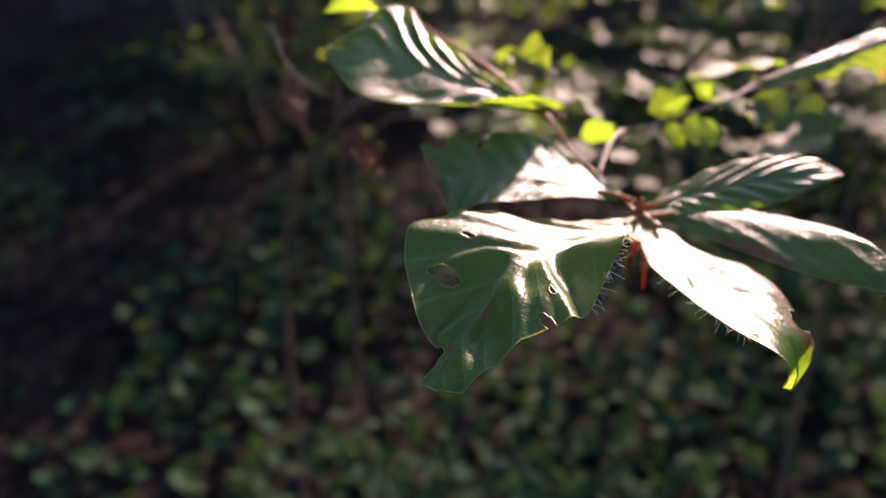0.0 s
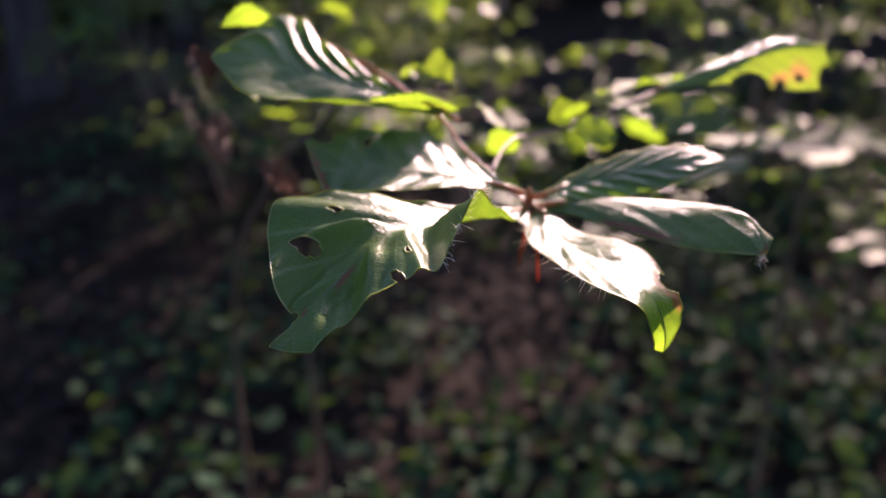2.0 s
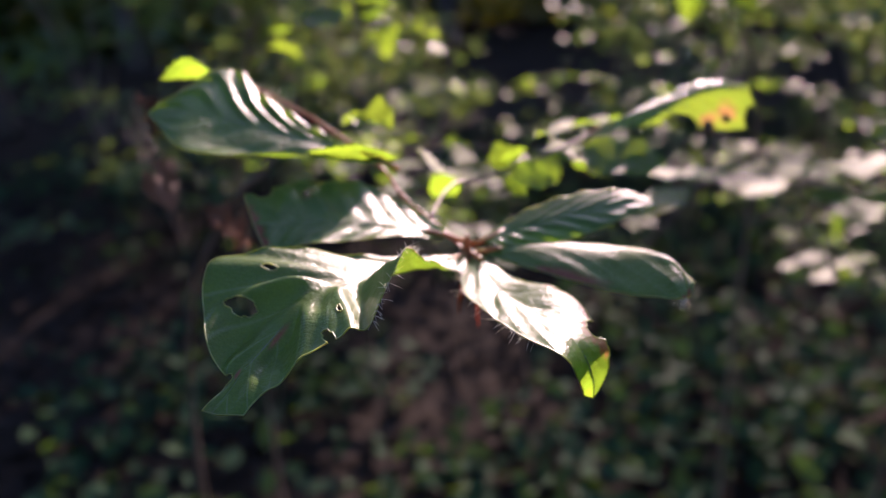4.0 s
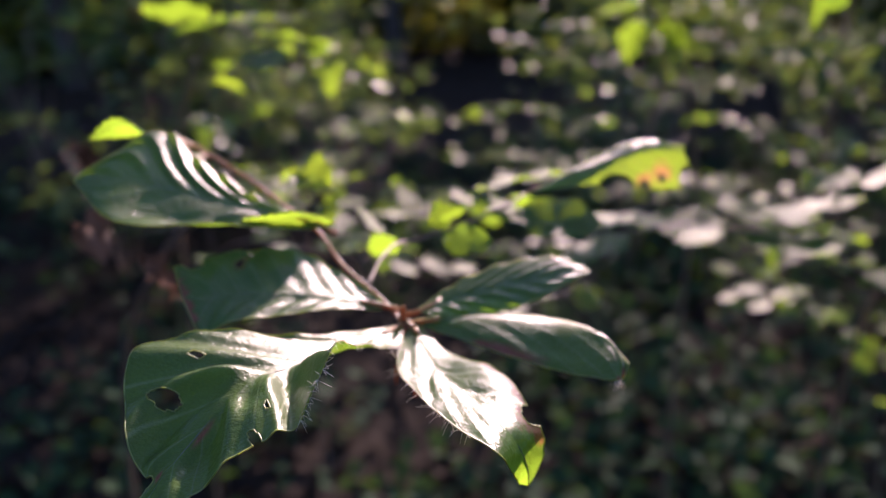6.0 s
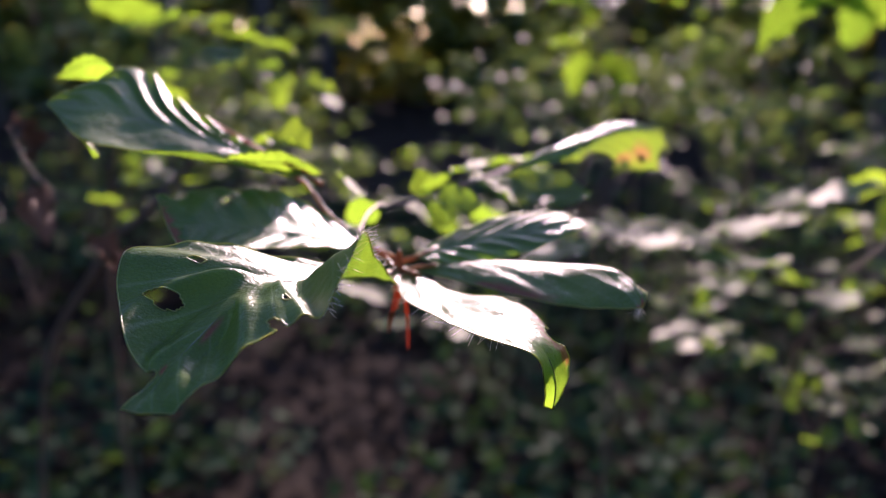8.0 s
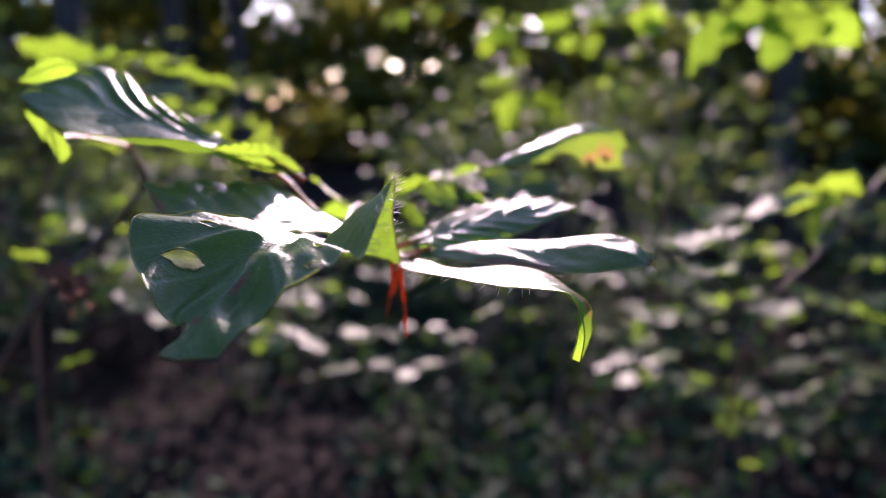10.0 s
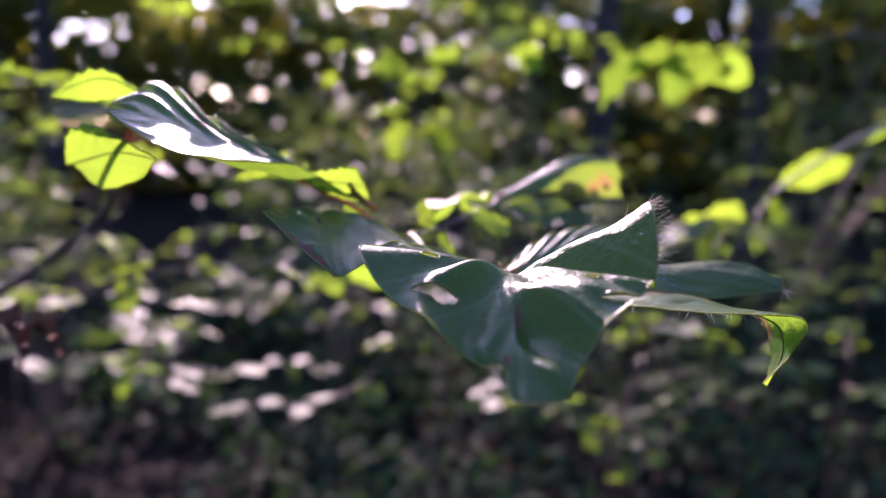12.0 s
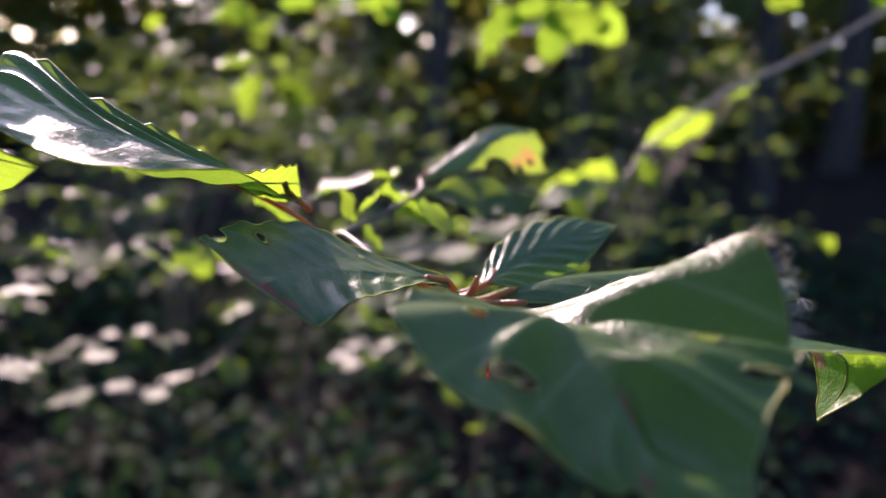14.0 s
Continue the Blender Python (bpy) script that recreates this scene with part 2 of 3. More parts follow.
def leaf_blade(rib, left, right, placed=False, ridges=(), nu=72, nv=22, veins=8, pleat=0.55, arch=1.0, teeth=0.35, slant=2.3, rough_tip=1.0, pleat_left=1.0, skew=0.0, bulges=(), lips=((0, 0, 0, 1), (0, 0, 0, 1)), holes=(), scorched=(), seed=1):
    """A leaf blade lofted over its midrib. rib: points in mm from the joint of the twigs. left, right: at each of them how far
    the margin lies out to the side, ahead and up, in mm, or, if placed, where it lies. ridges: (from along the midrib, to along
    the margin, half, height, reach) of raised or sunken side veins. pleat: height of the folds between side veins.
    bulges: (along, across, reach along, reach across, height). skew: leaning folds on the right half, with this share rising. pleat_left: share of the folds on the left half. rough_tip: how much stronger folds and waves are at the tip. lips: how far the outer strip of each half bends outward and up. holes, scorched: (along, across, radius along, radius across) of gaps and brown spots."""
    bm = bmesh.new()
    uv_layer = bm.loops.layers.uv.new("leaf")
    burn = bm.verts.layers.float.new("scorch")
    grid, place = [], {}
    side, t, up = leaf_axes(rib)
    for i in range(nu + 1):
        s = i / nu
        mid = glide(rib, s)
        row = []
        for j in range(-nv, nv + 1):
            v = j / nv
            a = abs(v)
            edge = margin_way(rib, left, right, s, v, placed)
            swell = math.sin(math.pi * min(max(s, 0), 1)) ** 0.5 if 0 < s < 1 else 0.0
            phase = s * veins - slant * a
            ridge = 0.5 - 0.5 * math.cos(math.tau * phase)
            if skew and v > 0:
                f = phase % 1.0
                ridge = f / skew if f < skew else (1 - f) / (1 - skew)
            p = mid + edge * a + up * (arch * 4 * a * (1 - a) * swell * 0.5)
            p += up * (pleat * (pleat_left if v < 0 else 1.0) * rough_tip ** s * (ridge - 0.5) * swell * min(1.0, a * 3.0))
            p += up * (0.35 * noise.noise(Vector((s * 5 + seed * 7.3, v * 2.5, seed))) * swell * rough_tip ** s)
            p += edge.normalized() * (teeth * (ridge - 0.5) * swell * a ** 6) if edge.length > 1e-6 else Vector()
            for s0, s1, half, high, reach in ridges:
                if v * half > 0:
                    p += up * (high * math.exp(-((s - s0 - (s1 - s0) * a) / reach) ** 2) * min(1.0, a * 5) * (1 - 0.35 * a))
            for bs, bv, rs, rv, high in bulges:
                p += up * (high * math.exp(-((s - bs) / rs) ** 2 - ((v - bv) / rv) ** 2))
            fling, rise, lo, hi = lips[0 if v < 0 else 1]
            bend = max(0.0, (a - 0.55) / 0.45) ** 2 * swell * (math.sin(math.pi * (s - lo) / (hi - lo)) if lo < s < hi else 0.0)
            p += (side * math.copysign(fling, edge.dot(side)) + Vector((0, 0, rise))) * bend
            vert = bm.verts.new(JOINT + p * MM)
            place[vert] = (s, v)
            vert[burn] = 0.0
            for cs, cv, rs, rv in scorched:
                far = math.hypot((s - cs) / rs, (v - cv) / rv) + 0.6 * noise.noise(Vector((s * 20, v * 8, seed)))
                vert[burn] = max(vert[burn], min(1.0, max(0.0, (1.1 - far) * 1.8)))
            row.append(vert)
        grid.append(row)
    for a, b in zip(grid, grid[1:]):
        for j in range(2 * nv):
            face = bm.faces.new((a[j], b[j], b[j + 1], a[j + 1]))
            for loop in face.loops:
                s, v = place[loop.vert]
                loop[uv_layer].uv = (s * veins, v * slant)
    gone = set()
    for cs, cv, rs, rv in holes:
        for face in bm.faces:
            s = sum(place[w][0] for w in face.verts) / 4
            v = sum(place[w][1] for w in face.verts) / 4
            wobble = 0.18 * noise.noise(Vector((s * 22 + seed, v * 12, 3.0)))
            if math.hypot((s - cs) / rs, (v - cv) / rv) < 1 + wobble:
                gone.add(face)
    bmesh.ops.delete(bm, geom=list(gone), context="FACES")
    rim = [v for v in bm.verts if v.is_boundary]
    if gone:
        bmesh.ops.smooth_vert(bm, verts=[v for v in rim if abs(place[v][1]) < 0.999 and 0 < place[v][0] < 1], factor=0.5, use_axis_x=True, use_axis_y=True, use_axis_z=True)
    return bm


def hero_leaf(plant, rib, left, right, label, petiole=None, hairs=(), material=None, **shape):
    """One near leaf with its rib, stalk and fringe of hairs."""
    bm = leaf_blade(rib, left, right, **shape)
    fringe, rng = bmesh.new(), random.Random(shape.get("seed", 1))
    brink = [(v.co - JOINT) / MM for v in bm.verts if v.is_boundary] if hairs else []
    for lo, hi, edge, count in hairs:
        for k in range(count):
            s = lo + (hi - lo) * rng.random()
            mid = glide(rib, s)
            outward = margin_way(rib, left, right, s, edge, shape.get("placed", False))
            root = min(brink, key=lambda p: (p - mid - outward).length_squared)
            grow = (outward.normalized() + Vector((rng.uniform(-.6, .6), rng.uniform(-.6, .6), rng.uniform(-.5, .5)))).normalized()
            tube(fringe, [JOINT + root * MM, JOINT + (root + grow * 0.9) * MM, JOINT + (root + grow * rng.uniform(1.4, 3.4) + Vector((0, 0, -.3))) * MM], 0.05 * MM, 0.02 * MM, 3, 2)
    rim = bmesh.new()
    for edge in bm.edges:
        if edge.is_boundary:
            a, c = edge.verts[0].co, edge.verts[1].co
            along = (c - a).normalized()
            over = along.cross(Vector((0.2, 0.3, 0.9))).normalized()
            ways = [over * 0.16 * MM, (along.cross(over) - over * 0.5) * 0.16 * MM, (-along.cross(over) - over * 0.5) * 0.16 * MM]
            ends = [[rim.verts.new(p + w) for w in ways] for p in (a - along * 0.05 * MM, c + along * 0.05 * MM)]
            for k in range(3):
                rim.faces.new((ends[0][k], ends[0][(k + 1) % 3], ends[1][(k + 1) % 3], ends[1][k]))
    leaf = part("leaf", bm, material or LEAF, plant, label)
    part("margin", rim, RIM, leaf, "thin pale leaf margin")
    rod = bmesh.new()
    tube(rod, [JOINT + (glide(rib, k / 9) + Vector((0, 0, -0.18))) * MM for k in range(10)], 0.26 * MM, 0.12 * MM, 6, 3)
    part("midrib", rod, VEIN, leaf, "pale raised midrib")
    if petiole:
        rod = bmesh.new()
        tube(rod, [JOINT + Vector(p) * MM for p in petiole], 0.75 * MM, 0.6 * MM, 7, 4)
        part("petiole", rod, YOUNG, leaf, "short reddish-brown leaf stalk")
    if len(fringe.verts):
        tagged(part("hair_fringe", fringe, HAIR, leaf), "fine white hairs along the margin", kind="stuff")
    else:
        fringe.free()
    return leaf


def small_leaf_mesh(name, material, nu=7, nv=2, fold=0.25, droop=0.25, wave=0.06, width=0.33, seed=1):
    """A whole small leaf, one unit long, that grows along +y from its stalk."""
    rng = random.Random(seed)
    verts, faces = [], []
    for i in range(nu + 1):
        s = i / nu
        half = width * math.sin(math.pi * min(1, s * 0.97 + 0.015)) ** 0.75 * (1.12 - 0.25 * s)
        for j in range(-nv, nv + 1):
            v = j / nv
            z = -droop * s * s + fold * abs(v) * half + wave * math.sin(s * 15 + abs(v) * 2 + seed) * abs(v) + rng.uniform(-.008, .008)
            verts.append((v * half, 0.12 + 0.88 * s, z))
    row = 2 * nv + 1
    for i in range(nu):
        for j in range(2 * nv):
            faces.append((i * row + j, i * row + j + 1, (i + 1) * row + j + 1, (i + 1) * row + j))
    k = len(verts)
    verts += [(-.012, 0, 0), (.012, 0, 0), (.012, 0.13, 0.004), (-.012, 0.13, 0.004), (0, 0.0, -.015), (0, .13, -.012)]
    faces += [(k, k + 1, k + 2, k + 3), (k, k + 3, k + 5, k + 4), (k + 1, k + 4, k + 5, k + 2)]
    mesh = bpy.data.meshes.new(name)
    mesh.from_pydata(verts, [], faces)
    mesh.materials.append(material)
    mesh.shade_smooth()
    return mesh


BACK_LEAVES = [small_leaf_mesh("back_leaf", LEAF_FAR, 8, 3, *shape, seed=k) for k, shape in enumerate(((.10, .06, .035), (.45, .35, .07), (-.15, .3, .06), (.05, -.03, .03), (.6, .2, .09)))]

DEAD_LEAVES = [small_leaf_mesh("dead_leaf", DEAD, 8, 3, .9, .5, .16, .24, seed=40 + k) for k in range(5)]


def put_leaf(plant, at, along, size, tilt=0.0, label="", kind=None):
    """A leaf on a twig: its stalk at a place, its length along a way, its face turned by tilt degrees."""
    way = Vector(along).normalized()
    side = way.cross(Vector((0, 0, 1))).normalized()
    up = side.cross(way)
    m = Matrix((side, way, up)).transposed().to_4x4()
    ob = new("leaf", BACK_LEAVES[int(abs(at[0] * 6151 + at[1] * 3571 + size * 9973)) % 5 if kind is None else kind])
    ob.parent = plant
    ob.matrix_local = Matrix.Translation(Vector(at) - Vector(plant.location)) @ m @ Matrix.Rotation(radians(tilt), 4, "Y") @ Matrix.Diagonal((size, size, size, 1))
    return tagged(ob, label)


def spray(plant, line, count, size, flat=0.25, tilt=24, r0=0.0012, label="leafy side twig", shapes=(0, 1, 2, 3, 4)):
    """A side twig with leaves to both sides in turn, lying in one layer."""
    bm, rng = bmesh.new(), random.Random(int(sum(p[0] * 977 + p[1] * 3001 + p[2] * 7919 for p in line)))
    base = Vector(plant.location)
    tube(bm, [Vector(p) - base for p in line], r0, r0 * 0.45, 6, 5, 0.5)
    part("twig", bm, TWIG, plant, label)
    for k in range(count):
        s = (k + 0.7) / count
        here = glide(line, s)
        ahead = (glide(line, min(s + .03, 1)) - glide(line, max(s - .03, 0))).normalized()
        side = ahead.cross(Vector((0, 0, 1))).normalized() * (1 if k % 2 else -1)
        way = ahead * rng.uniform(.4, .8) + side * (0.25 if k == count - 1 else rng.uniform(.7, 1)) + Vector((0, 0, rng.uniform(-flat, flat) - 0.4 * flat))
        put_leaf(plant, here, way, size * rng.uniform(.7, 1.1), rng.uniform(-tilt, tilt), kind=rng.choice(shapes))


# ---- ground ----
def ground_height(x, y):
    return 0.10 * noise.noise(Vector((x * 0.35, y * 0.35, 1.0))) + 0.03 * noise.noise(Vector((x * 1.7, y * 1.7, 4.0)))


def build_ground():
    def axis(reach, near):
        steps = [0.0]
        while steps[-1] < reach:
            steps.append(steps[-1] + max(near, steps[-1] * 0.16))
        return [-v for v in steps[:0:-1]] + steps

    xs, ys = axis(400, 0.12), axis(400, 0.12)
    verts = [(x, y + 1.0, ground_height(x, y + 1.0) * (1 if abs(x) + abs(y) < 60 else 0)) for y in ys for x in xs]
    w = len(xs)
    faces = [(j * w + i, j * w + i + 1, (j + 1) * w + i + 1, (j + 1) * w + i) for j in range(len(ys) - 1) for i in range(w - 1)]
    tagged(raw("ground", verts, faces, SOIL), "dark forest soil under leaf litter", "ground", kind="structure")


build_ground()


def scatter(name, count, material, spread, size, lift, label, category, seed, tilt=0.5, cup=0.3):
    """Many small loose leaves as one mesh."""
    rng = random.Random(seed)
    verts, faces = [], []
    while len(verts) < count * 6:
        x, y = spread(rng)
        turn, s = rng.uniform(0, math.tau), size * rng.uniform(0.6, 1.3)
        way = Vector((math.cos(turn), math.sin(turn), rng.uniform(-tilt, tilt)))
        side = way.cross(Vector((rng.uniform(-tilt, tilt), rng.uniform(-tilt, tilt), 1))).normalized()
        up = side.cross(way).normalized()
        c = Vector((x, y, ground_height(x, y) + lift(rng)))
        k = len(verts)
        verts += [tuple(c + (side * a + way * b + up * h) * s) for a, b, h in ((0, -.5, 0), (.33, -.1, cup * .4), (.26, .22, cup * .4), (0, .5, 0), (-.26, .22, cup * .4), (-.33, -.1, cup * .4))]
        faces += [(k, k + 1, k + 2, k + 3), (k, k + 3, k + 4, k + 5)]
    ob = raw(name, verts, faces, material)
    return tagged(ob, label, category, kind="stuff")


def near_field(rng):
    r, a = 0.3 + 5.2 * rng.random() ** 0.8, rng.uniform(-1.15, 1.15)
    return r * math.sin(a), r * math.cos(a) - 0.2


def patchy(rng):
    while True:
        x, y = near_field(rng)
        if noise.noise(Vector((x * 1.6, y * 1.6, 9.0))) + 0.45 * min(max(x + 0.55, -0.3), 0.9) > rng.uniform(-0.15, 0.45):
            return x, y


def all_round(rng):
    if rng.random() < 0.6:
        return near_field(rng)
    r, a = 4.5 * rng.random() ** 0.6, rng.uniform(0, math.tau)
    return r * math.sin(a), r * math.cos(a)


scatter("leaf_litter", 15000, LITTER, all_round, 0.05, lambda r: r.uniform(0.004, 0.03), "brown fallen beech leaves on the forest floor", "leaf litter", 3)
scatter("ground_cover", 11000, IVY_LEAF, patchy, 0.05, lambda r: 0.03 + 0.16 * r.random() ** 2, "low dark green plants among fallen leaves", "ground plants", 4, 0.7)


# ---- the near beech sapling with the leaves that the camera goes round ----
near = thing("beech_sapling", "young beech with insect-bitten glossy green leaves in low sun", "sapling", (-0.44, 0.58, ground_height(-0.44, 0.58) - 0.02))


def local(plant, *points):
    return [JOINT + Vector(p) * MM - Vector(plant.location) for p in points]


def stem(plant, points, r0, r1, name="twig", material=None, label="", steps=6, knobs=0.35):
    bm = bmesh.new()
    tube(bm, local(plant, *points), r0 * MM, r1 * MM, 8, steps, knobs)
    return part(name, bm, material or TWIG, plant, label)


stem(near, [(-440, 580, -1040), (-425, 560, -600), (-350, 470, -260), (-225, 330, -95), (-140, 215, -30), (-98, 150, 5), (-92, 115, 22)], 4.0, 0.7, "stem", label="slender grey-brown stem bending over")
stem(near, [(-92, 115, 22), (-84, 82, 33), (-66, 56, 33), (-48, 40, 28), (-28, 27, 18), (-20, 19, 11), (-11, 12, 6), (-3, 5, 2), (0, -2, 1)], 0.6, 0.45, material=YOUNG, label="thin reddish-brown shoot")
stem(near, [(-91, 140, 6), (-120, 128, -12), (-150, 125, -2), (-178, 155, 18)], 0.3, 0.15, label="thin dry twig")
stem(near, [(-11, 12, 6), (-10, 28, 8), (-8, 42, 8), (-6, 52, 6)], 0.55, 0.5, label="thin brown shoot")
stem(near, [(-6, 50, 6), (10, 58, 9), (25, 66, 13), (34, 82, 14)], 0.55, 0.45, label="thin brown shoot")
bud = bmesh.new()
tube(bud, local(near, (0, 1, 1), (0.5, -1, 2.5), (1, -2, 5), (1, -2.5, 6.5)), 1.3 * MM, 0.3 * MM, 8, 4)
part("bud", bud, YOUNG, near, "pale pointed bud at the twig joint")
for pts, wide in (([(1, -3, 0), (0.5, -5, -5), (-1, -6, -10), (-1.5, -6, -14)], 1.3), ([(2, -3, 0), (2.5, -4, -6), (3, -4, -12), (3.2, -4, -19)], 0.7)):
    bm = bmesh.new()
    tube(bm, local(near, *pts), wide * MM, 0.2 * MM, 5, 4)
    part("bud_scale", bm, SCALE, near, "dry red-brown bud scale hanging down")


def to_plant(bm_leaf, plant):
    bm_leaf.location = -Vector(plant.location)
    return bm_leaf


HEROES = []
# the large foremost leaf, bitten and folded over
HEROES.append(hero_leaf(near,
    [(0, -3, 1), (-3, -12, 3), (-6, -22, 5.5), (-9.5, -32, 8), (-13, -42, 10.5), (-16.5, -51, 13), (-20, -59.5, 14.8), (-23.5, -67, 13.2), (-26.4, -74.2, 10.4), (-28.8, -81, 8), (-30, -88.8, 5.4)],
    [(-1, -3, 1), (-7, -13, 4.5), (-13, -24, 8.5), (-20, -34, 12.5), (-30, -41, 17), (-37, -47, 19), (-43.5, -56, 19.2), (-41.6, -65, 15), (-36.3, -75.5, 10), (-31.4, -80.3, 7.2), (-32.6, -88.3, 5.8)],
    [(1, -4, 1), (1.5, -14, 1.5), (0.8, -28, 7), (-0.8, -46, 16), (-1.3, -66.5, 25), (-6, -76, 17.6), (-9, -79.5, 16), (-13.4, -81, 15), (-19, -83, 11.4), (-22.6, -85.6, 8.6), (-25.3, -88.6, 5.4)],
    "large glossy green leaf with holes, brown bites and a hairy folded edge", [(0, 0, 1), (0, -3, 1), (-3, -12, 3)], placed=True,
    ridges=((0.47, 0.62, -1, 1.0, 0.035), (0.52, 0.69, -1, -1.1, 0.04), (0.53, 0.76, -1, 1.6, 0.03), (0.62, 0.86, -1, -1.2, 0.04), (0.43, 0.40, 1, 1.6, 0.025), (0.49, 0.50, 1, -2.4, 0.035), (0.53, 0.60, 1, 1.3, 0.03), (0.61, 0.69, 1, -0.9, 0.03), (0.66, 0.76, 1, 0.6, 0.02), (0.75, 0.84, 1, -2.6, 0.07), (0.30, 0.42, -1, 0.7, 0.04), (0.18, 0.28, -1, 0.5, 0.04)),
    bulges=((0.72, -0.52, 0.10, 0.30, -1.6), (0.60, -0.2, 0.05, 0.16, 0.8), (0.66, 0.38, 0.05, 0.28, 1.6), (0.56, 0.35, 0.035, 0.25, 0.8)), hairs=((0.36, 0.51, 1, 80), (0.05, 0.36, 1, 60)), nu=150, nv=36, veins=10, slant=1.3, rough_tip=1.8, pleat=0.4, arch=-0.3, seed=2,
    holes=((0.685, -0.60, 0.019, 0.17), (0.56, -0.58, 0.006, 0.06), (0.585, 0.60, 0.007, 0.06), (0.665, 1.0, 0.016, 0.24), (0.895, -1.0, 0.018, 0.4)),
    scorched=((0.76, 0.05, 0.035, 0.045), (0.885, -0.35, 0.018, 0.18), (0.56, -0.58, 0.007, 0.06), (0.585, 0.60, 0.009, 0.07))))
# the sunlit leaf beside it, drooping to a curled tip
HEROES.append(hero_leaf(near,
    [(3, -3, 1), (11, -27, 2.2), (20, -45, 4.6), (28, -59, 5), (31.5, -60, -1), (32, -56, -9)],
    [(2.5, 1, -1), (9, 1.5, 1.5), (9, 7.5, 1.5), (6.5, 8, 2), (4.5, 3, 1), (2, 0, 1)],
    [(-2, 1, 0), (-7, -7, -1.5), (-11, -8, -0.5), (-9.5, -5.5, -3), (-6.5, -4.5, -2), (-1.5, -0.5, 1)],
    "sunlit glossy leaf with a torn brown edge and curled tip", [(1, -1, 1), (3, -3, 1), (6, -12, 3)], material=LEAF_LIT,
    hairs=((0.05, 0.5, -1, 40),), nu=120, nv=30, veins=8, pleat=0.12, arch=0.6, seed=5,
    ridges=((0.24, 0.40, 1, -0.4, 0.018), (0.38, 0.54, 1, -0.4, 0.016), (0.20, 0.36, -1, -0.3, 0.016)),
    holes=((0.585, 0.95, 0.045, 0.3),), scorched=((0.585, 0.85, 0.08, 0.45), (0.45, 1.0, 0.14, 0.22), (0.68, 0.95, 0.08, 0.4))))
# the leaf behind it, a ridge along its middle
HEROES.append(hero_leaf(near,
    [(3, -1, 1), (20, -4, 4), (38, -11, 5), (50, -25, 8), (53, -35, 5)],
    [(-1.5, -1, 0), (-7, -4, -2), (-7, -7, -2), (-4, -5, -1), (-2, -0.5, 1)],
    [(0, 1.5, 0), (8, 5, -3), (12, 7, -4.5), (10, 6, -4), (1.5, 0, -1)],
    "glossy green leaf bent along its midrib with a brown margin", [(1, 0, 1), (3, -1, 1), (10, -3, 3)],
    hairs=((0.8, 1.0, 1, 24),), nu=84, nv=22, veins=8, pleat=0.08, arch=0.8, seed=8,
    scorched=((0.36, 0.95, 0.14, 0.22), (0.97, 0.6, 0.04, 0.6), (0.86, 1.0, 0.05, 0.15))))
HEROES.append(hero_leaf(near,
    [(5, 0, 4), (15, 5, 5.5), (27, 9, 7.5), (39, 12, 9), (49, 13, 10)],
    [(-2, 0, 0), (-7.5, 3, 2.2), (-9.5, 5, 3), (-7, 5, 2.4), (-1, 0.5, 0)],
    [(1.5, 0.5, 0), (6, -4, -2.6), (7.5, -4.5, -4), (6.5, -6, -3.4), (1, 0, 0)],
    "flat green leaf with a dull sheen, behind the sunlit one", [(0, 2, 2), (5, 0, 4), (10, 5, 5)], nu=90, nv=24, veins=7, pleat=0.6, rough_tip=0.6, arch=0.8, seed=11))
HEROES.append(hero_leaf(near,
    [(-5, -1, 6), (-17, -4, 9.5), (-29, -9, 12.5), (-40, -14.5, 14.5), (-49, -20.5, 16)],
    [(-5, 0, 7), (-17, 9, 11), (-30, 10, 17.5), (-42, 3, 19.5), (-53.5, -13, 21)],
    [(-5, -2, 5), (-15, -10, 9), (-25.5, -17, 10.5), (-36, -26, 12), (-42.5, -29, 9.6)],
    "dark green leaf with a curled red-brown outer margin", [(-1, 3, 3), (-5, -1, 6), (-10, -2, 7.5)], placed=True,
    nu=96, nv=26, veins=8, slant=1.6, pleat=0.35, rough_tip=1.2, arch=-0.8, seed=14,
    ridges=((0.86, 0.80, -1, 1.0, 0.05), (0.90, 1.0, 1, 1.2, 0.05)),
    holes=((0.74, -0.72, 0.018, 0.10), (0.33, -0.55, 0.008, 0.05), (0.93, -1.0, 0.035, 0.22)),
    scorched=((1.0, -0.25, 0.045, 0.5), (1.0, 0.45, 0.05, 0.6), (0.74, -0.72, 0.03, 0.14))))
HEROES.append(hero_leaf(near,
    [(-26, 25, 20), (-38, 18, 25.6), (-50, 13, 30.5), (-62, 10, 35), (-73, 6, 39), (-82, 0, 40.5)],
    [(-26, 24, 19.5), (-37, 10, 22.5), (-48, -1, 24.5), (-59, -7.5, 26.5), (-70, -9.5, 32), (-82, -1, 40)],
    [(-26, 26, 20), (-38, 22, 26), (-50, 24, 33), (-61, 27, 39.5), (-71.6, 29.5, 47.5), (-81, 3, 42)],
    "broad pleated green leaf with bright sunlit ridges", [(-22, 26, 17), (-26, 25, 20), (-30, 23, 22)], placed=True,
    nu=150, nv=36, veins=7, slant=2.4, pleat=1.7, skew=0.72, pleat_left=0.12, arch=0.4, seed=17,
    ridges=((0.10, 0.38, -1, 0.4, 0.05), (0.28, 0.55, -1, 0.4, 0.05), (0.46, 0.70, -1, 0.4, 0.05)),
    lips=((4, 5.0, 0.05, 0.85), (0, 0, 0, 1))))
